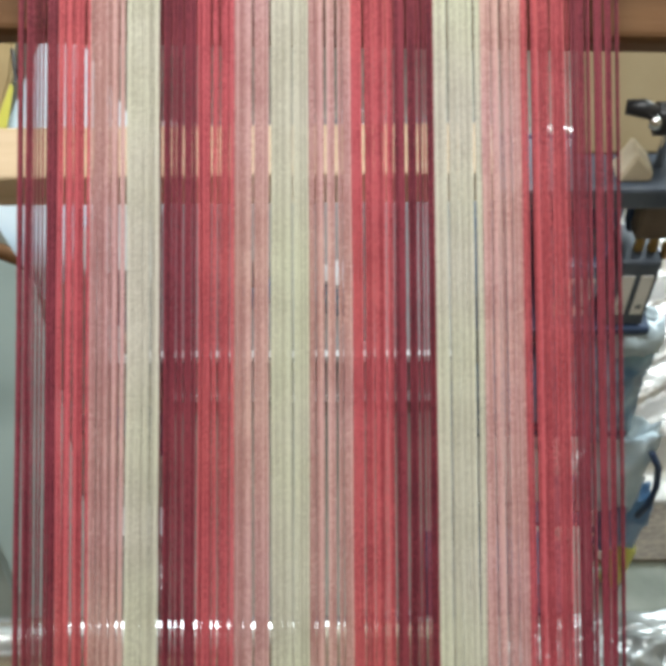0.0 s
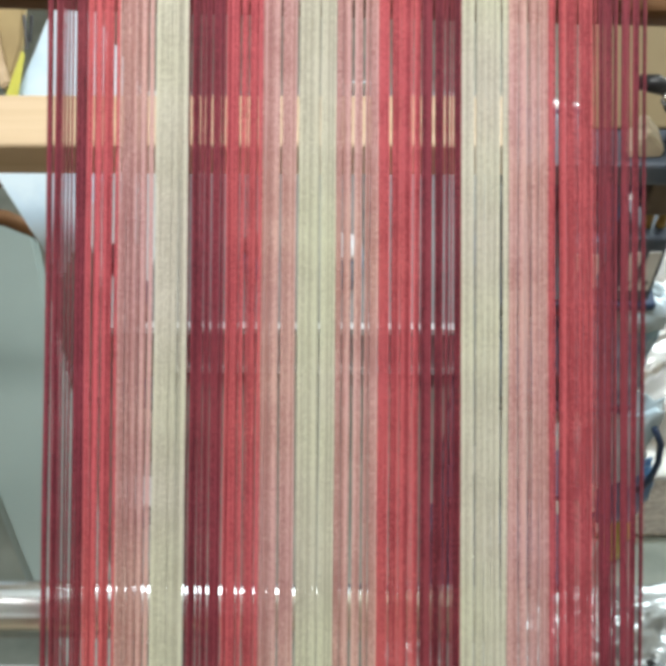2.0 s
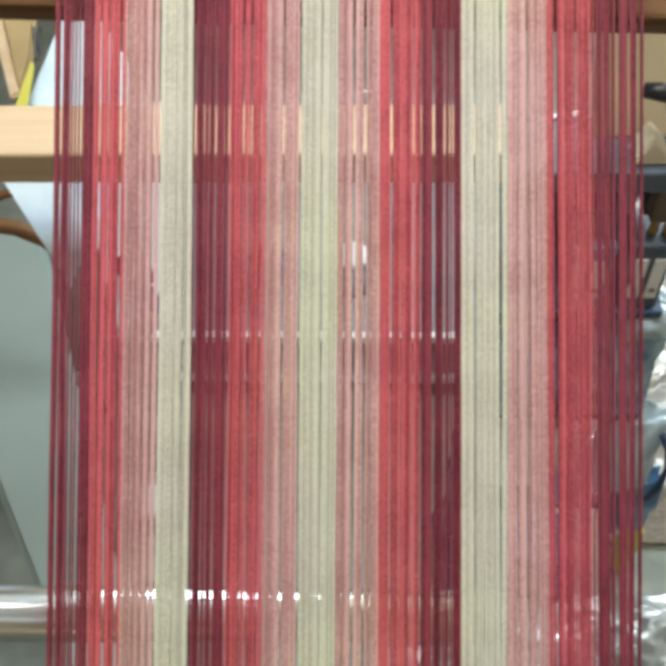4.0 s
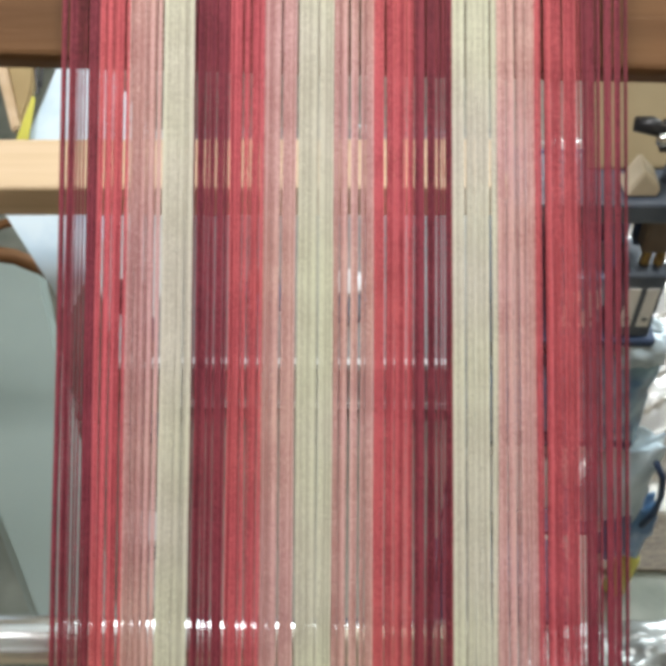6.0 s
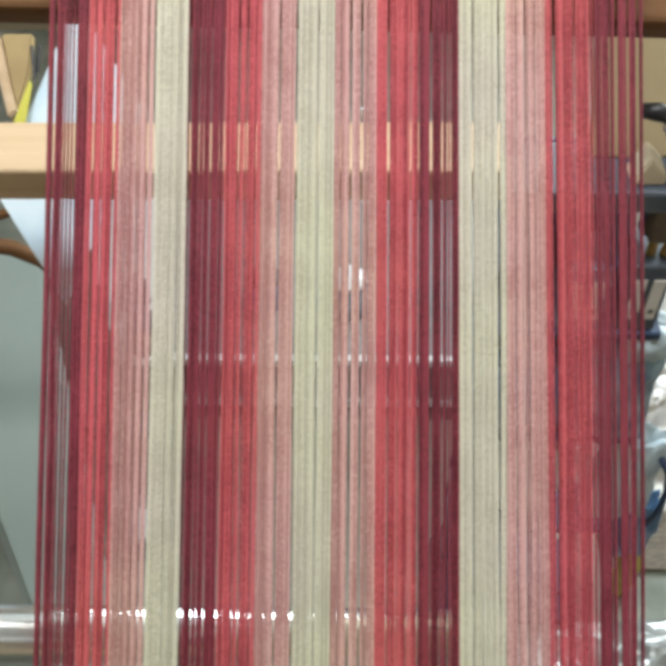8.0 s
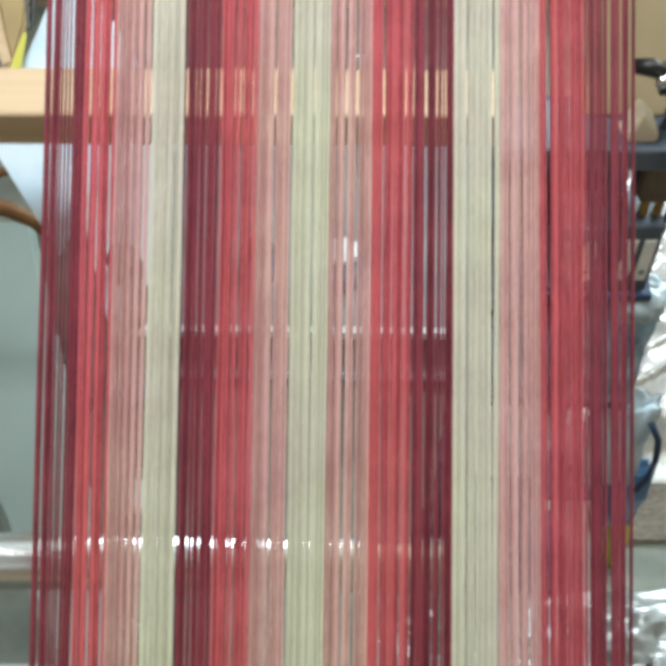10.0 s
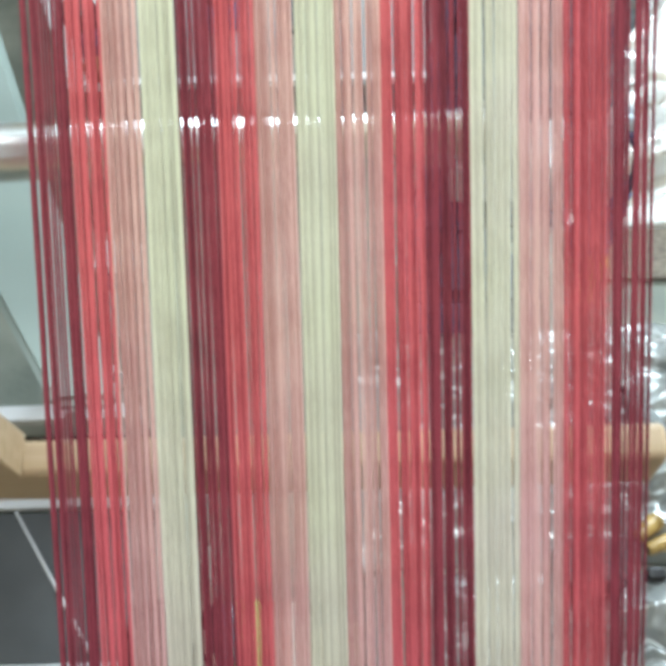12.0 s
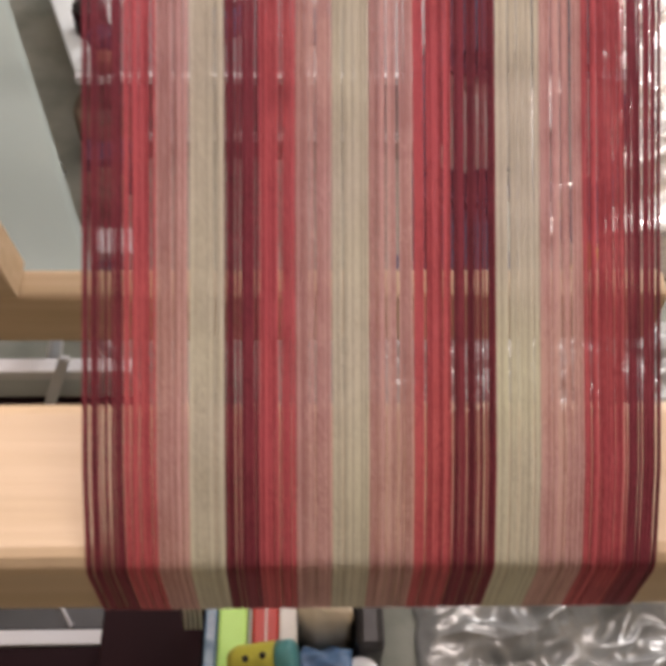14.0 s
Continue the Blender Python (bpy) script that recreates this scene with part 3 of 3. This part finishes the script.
labelled_box(0.292, 0.905, 0.7775, 0.044, 0.06, 0.105, DARKBOX, "slate carton with white stickers on the rack")
labelled_box(0.225, 0.905, 0.7775, 0.05, 0.06, 0.10, PACK, "clear box with white stickers on the rack")
for k, (cx, cz, sx, sz, mt, lb) in enumerate(((0.318, 0.640, 0.095, 0.21, PACK, "crinkled blue-grey packet in the rack"), (0.338, 0.742, 0.060, 0.045, PALE, "small white packet on a blue packet"),
                                              (0.23, 0.44, 0.10, 0.15, WHITE, "white plastic bag in the rack"), (0.378, 0.430, 0.085, 0.19, PALE, "pale carrier bag stuffed in the rack"),
                                              (0.24, 0.19, 0.10, 0.14, BLUE, "blue packet in the rack"), (0.21, 0.64, 0.09, 0.12, BLUE, "blue packet in the rack"))):
    single("packet", pouch((cx, 0.925, cz), (sx, 0.06, sz), seed=k + 1, cuts=8), mt, lb, "packet", True)
single("bag_strap", tube([(0.405, 0.895, 0.52), (0.420, 0.89, 0.49), (0.429, 0.89, 0.44), (0.430, 0.89, 0.39), (0.424, 0.895, 0.345)], 0.005, 8), NAVY, "dark strap over a pale carrier bag", "strap", True)
single("navy_bag", pouch((0.428, 0.940, 0.255), (0.060, 0.06, 0.15), seed=9, cuts=8), BLUE, "blue cloth bag hanging under the rack", "bag", True)
single("yellow_bottle", lathe([(0.018, 0), (0.02, 0.005), (0.02, 0.12), (0.008, 0.14), (0.008, 0.16)], (0.462, 0.955, 0)), YELLOW, "yellow bottle on the floor by the rack", "bottle", True)
lampy = thing("clamp_lamp", "black and chrome clamp lamp over the rack", "lamp")
part("shade", pouch((0.304, 0.925, 1.056), (0.030, 0.028, 0.028), crumple=0.02, seed=3, cuts=6), BLACK, lampy, smooth=True)
part("joint", tube([(0.262, 0.93, 1.066), (0.276, 0.925, 1.068), (0.289, 0.922, 1.064)], [0.007, 0.009, 0.007], 14), BLACK, lampy, smooth=True)
part("collar", lathe([(0.003, 0), (0.006, 0.002), (0.006, 0.009), (0.003, 0.012)], (0.286, 0.912, 1.056)), CHROME, lampy, smooth=True)
part("arm", tube([(0.304, 0.935, 1.045), (0.312, 0.94, 1.02), (0.312, 0.94, 0.9865)], 0.005), CHROME, lampy, smooth=True)
wedge = plank(((0.266, 0.9865), (0.300, 0.9865), (0.300, 0.998), (0.280, 1.020)), 0, 0.03, 0.002)
bmesh.ops.transform(wedge, matrix=pose(0, 0.915, 0, 90, 0, 0), verts=wedge.verts)
single("bracket", wedge, CREAM, "small peach wedge-shaped bracket on the rack", "bracket")
# Added board in place of the beige wall, leant back to catch the light.
single("beige_stand_in", block((0, 0, 0), (0.13, 0.022, 0.26), 0.003, 2, pose(0.235, 0.955, 0.9885, -38, 0, 0)), BEIGE, "added beige board on the rack, standing in for the beige wall", "carton")
hooks = thing("hook_strip", "brown strip with golden cord tassels", "hook strip")
part("strip", block((0.301, 0.915, 0.905), (0.40, 0.94, 0.9575), 0.004), BROWN, hooks)
for k in range(4):
    part("golden_tuft", lathe([(0.003, 0), (0.006, 0.005), (0.005, 0.03), (0.003, 0.036)], (0.312 + 0.015 * k, 0.925, 0.868)), GOLD, hooks, smooth=True)
part("dark_edge", block((0.301, 0.942, 0.89), (0.312, 0.96, 0.9575), 0.002), NAVY, hooks)

single("plastic_wrap", crumpled(0.42, 1.25, 1.10, 2.2, 0.17, 120, (1.3, 14), 3.0, share=0.1), FILM, "heap of shiny silver plastic film in long folds", "plastic film", True, kind="stuff")
single("plastic_sheet", crumpled(0.03, 1.0, 0.46, 0.89, 0.06, 90, (5, 11), 11.0, wander=0.8, fine=26, share=0.35), CLEAR, "crumpled cloudy plastic sheeting on the floor", "plastic sheet", True, kind="stuff")
single("plastic_sheet", crumpled(0.125, 0.9, 0.02, 0.45, 0.07, 110, (4, 13), 23.0, wander=0.9, fine=26, share=0.35), CLEAR, "crumpled cloudy plastic sheeting on the floor", "plastic sheet", True, kind="stuff")


single("jute_mat", block((0.44, 0.985, 0.0), (1.1, 1.098, 0.010), 0.003), JUTE, "rough brown woven mat on the floor", "mat")


def cone(x, y, z, r, h, m, material, label):
    ob = thing("yarn_cone", label, "yarn cone", group="yarn cones on the floor")
    ob.matrix_world = Matrix.Translation((x, y, z)) @ m
    part("yarn", lathe([(r, 0), (r * 1.03, 0.006), (r * 0.7, h * 0.85), (r * 0.6, h * 0.9)], (0, 0, 0), 18), material, ob, smooth=True)
    part("core", lathe([(r * 0.3, h * 0.9), (r * 0.25, h)], (0, 0, 0), 12), BLACK, ob, "black core", True)


cone(0.500, 0.515, 0.05, 0.014, 0.06, pose(0, 0, 0, 70, 0, -50), GOLD, "small golden yarn cone lying on plastic")
cone(0.525, 0.485, 0.05, 0.014, 0.06, pose(0, 0, 0, 80, 0, -70), GOLD, "small golden yarn cone lying on plastic")
cone(0.47, 0.62, 0.06, 0.022, 0.11, pose(0, 0, 0, 78, 0, -140), BLACK, "black yarn cone lying on plastic")
cone(0.53, 0.64, 0.06, 0.022, 0.11, pose(0, 0, 0, 80, 0, -150), GREYBOX, "grey yarn cone lying on plastic")
single("black_ball", pouch((0.470, 0.420, 0.088), (0.026, 0.026, 0.026), crumple=0.01, seed=5), BLACK, "small black plastic knob on plastic sheeting", "knob", True)
single("grey_carton", block((0.335, 0.41, 0.0), (0.435, 0.48, 0.10), 0.004), GREY_PANEL, "small grey carton among plastic sheeting", "carton")

# ---- under the front beam ----
dark = thing("dark_cabinet", "very dark brown wooden chest under the loom", "chest", (-0.284, 0.18, 0))
part("body", block((0, 0, 0), (0.118, 0.20, 0.16), 0.004), MAROON, dark)
part("lid", block((-0.004, -0.004, 0.162), (0.122, 0.204, 0.178), 0.003), MAROON, dark)
BOOKS = ((-0.160, 0.018, 0.17, PACK, "pale blue folder standing on the floor"), (-0.141, 0.036, 0.18, LIME, "lime green folder standing on the floor"),
         (-0.1045, 0.005, 0.16, WHITE, "white folder standing on the floor"), (-0.099, 0.034, 0.17, RED, "red carton with a white line"),
         (-0.0645, 0.023, 0.17, LABEL, "white carton standing on the floor"))
for bx, bw, bh, mt, lb in BOOKS:
    item = thing("folder", lb, "folder", (bx, 0.22, 0), "folders under the loom")
    part("cover", block((0, 0, 0), (bw, 0.16, bh), 0.004), mt, item)
    if mt is RED:
        part("line", block((bw * 0.5, 0.01, bh), (bw * 0.56, 0.15, bh + 0.0015)), LABEL, item, "thin white line")
tub = thing("toy_tub", "yellow-green tub with dark dots and a teal end", "tub")
part("body", tube([(-0.118, 0.225, 0.192), (-0.113, 0.225, 0.195), (-0.068, 0.225, 0.206), (-0.064, 0.225, 0.207)], [0.016, 0.02, 0.022, 0.02], 18), YELLOW, tub, smooth=True)
part("end_cap", tube([(-0.0635, 0.225, 0.2072), (-0.046, 0.225, 0.211), (-0.042, 0.225, 0.212)], [0.0225, 0.0225, 0.019], 18), TEALP, tub, "teal end", True)
for dx, dy in ((-0.103, 0.222), (-0.082, 0.224)):
    part("dot", lathe([(0.004, 0), (0.004, 0.003)], (dx, dy, 0.2175 + (dx + 0.103) * 0.28), 14), BLACK, tub, "dark dot", True)
single("blue_cloth", pouch((-0.006, 0.225, 0.08), (0.066, 0.085, 0.165), crumple=0.06, seed=21, cuts=9), BLUE, "crumpled blue cloth bag", "bag", True)
single("cream_cloth", pouch((-0.004, 0.315, 0.085), (0.07, 0.08, 0.19), crumple=0.06, seed=23, cuts=9), CREAM, "crumpled cream cotton cloth bundle", "cloth", True)
single("white_roll", lathe([(0.022, 0), (0.024, 0.004), (0.024, 0.15), (0.018, 0.155)], (0.040, 0.222, 0.0)), WHITE, "white paper roll standing on the floor", "roll", True)
single("black_case", block((0.034, 0.25, 0), (0.071, 0.42, 0.165), 0.01), BLACK, "narrow black case standing on the floor", "case")

cord = thing("tassel", "loose white cotton cord tassel hanging from the pine crossbar", "tassel")
for k in range(4):
    x = -0.150 + 0.006 * k
    part("strand", tube([(x + 0.026, 0.340, 0.71), (x + 0.022, 0.336, 0.66), (x + 0.008 * (k % 2), 0.325, 0.55), (x - 0.02, 0.30, 0.40), (x - 0.03, 0.27, 0.19)], 0.0022, 8), LABEL, cord, smooth=True)
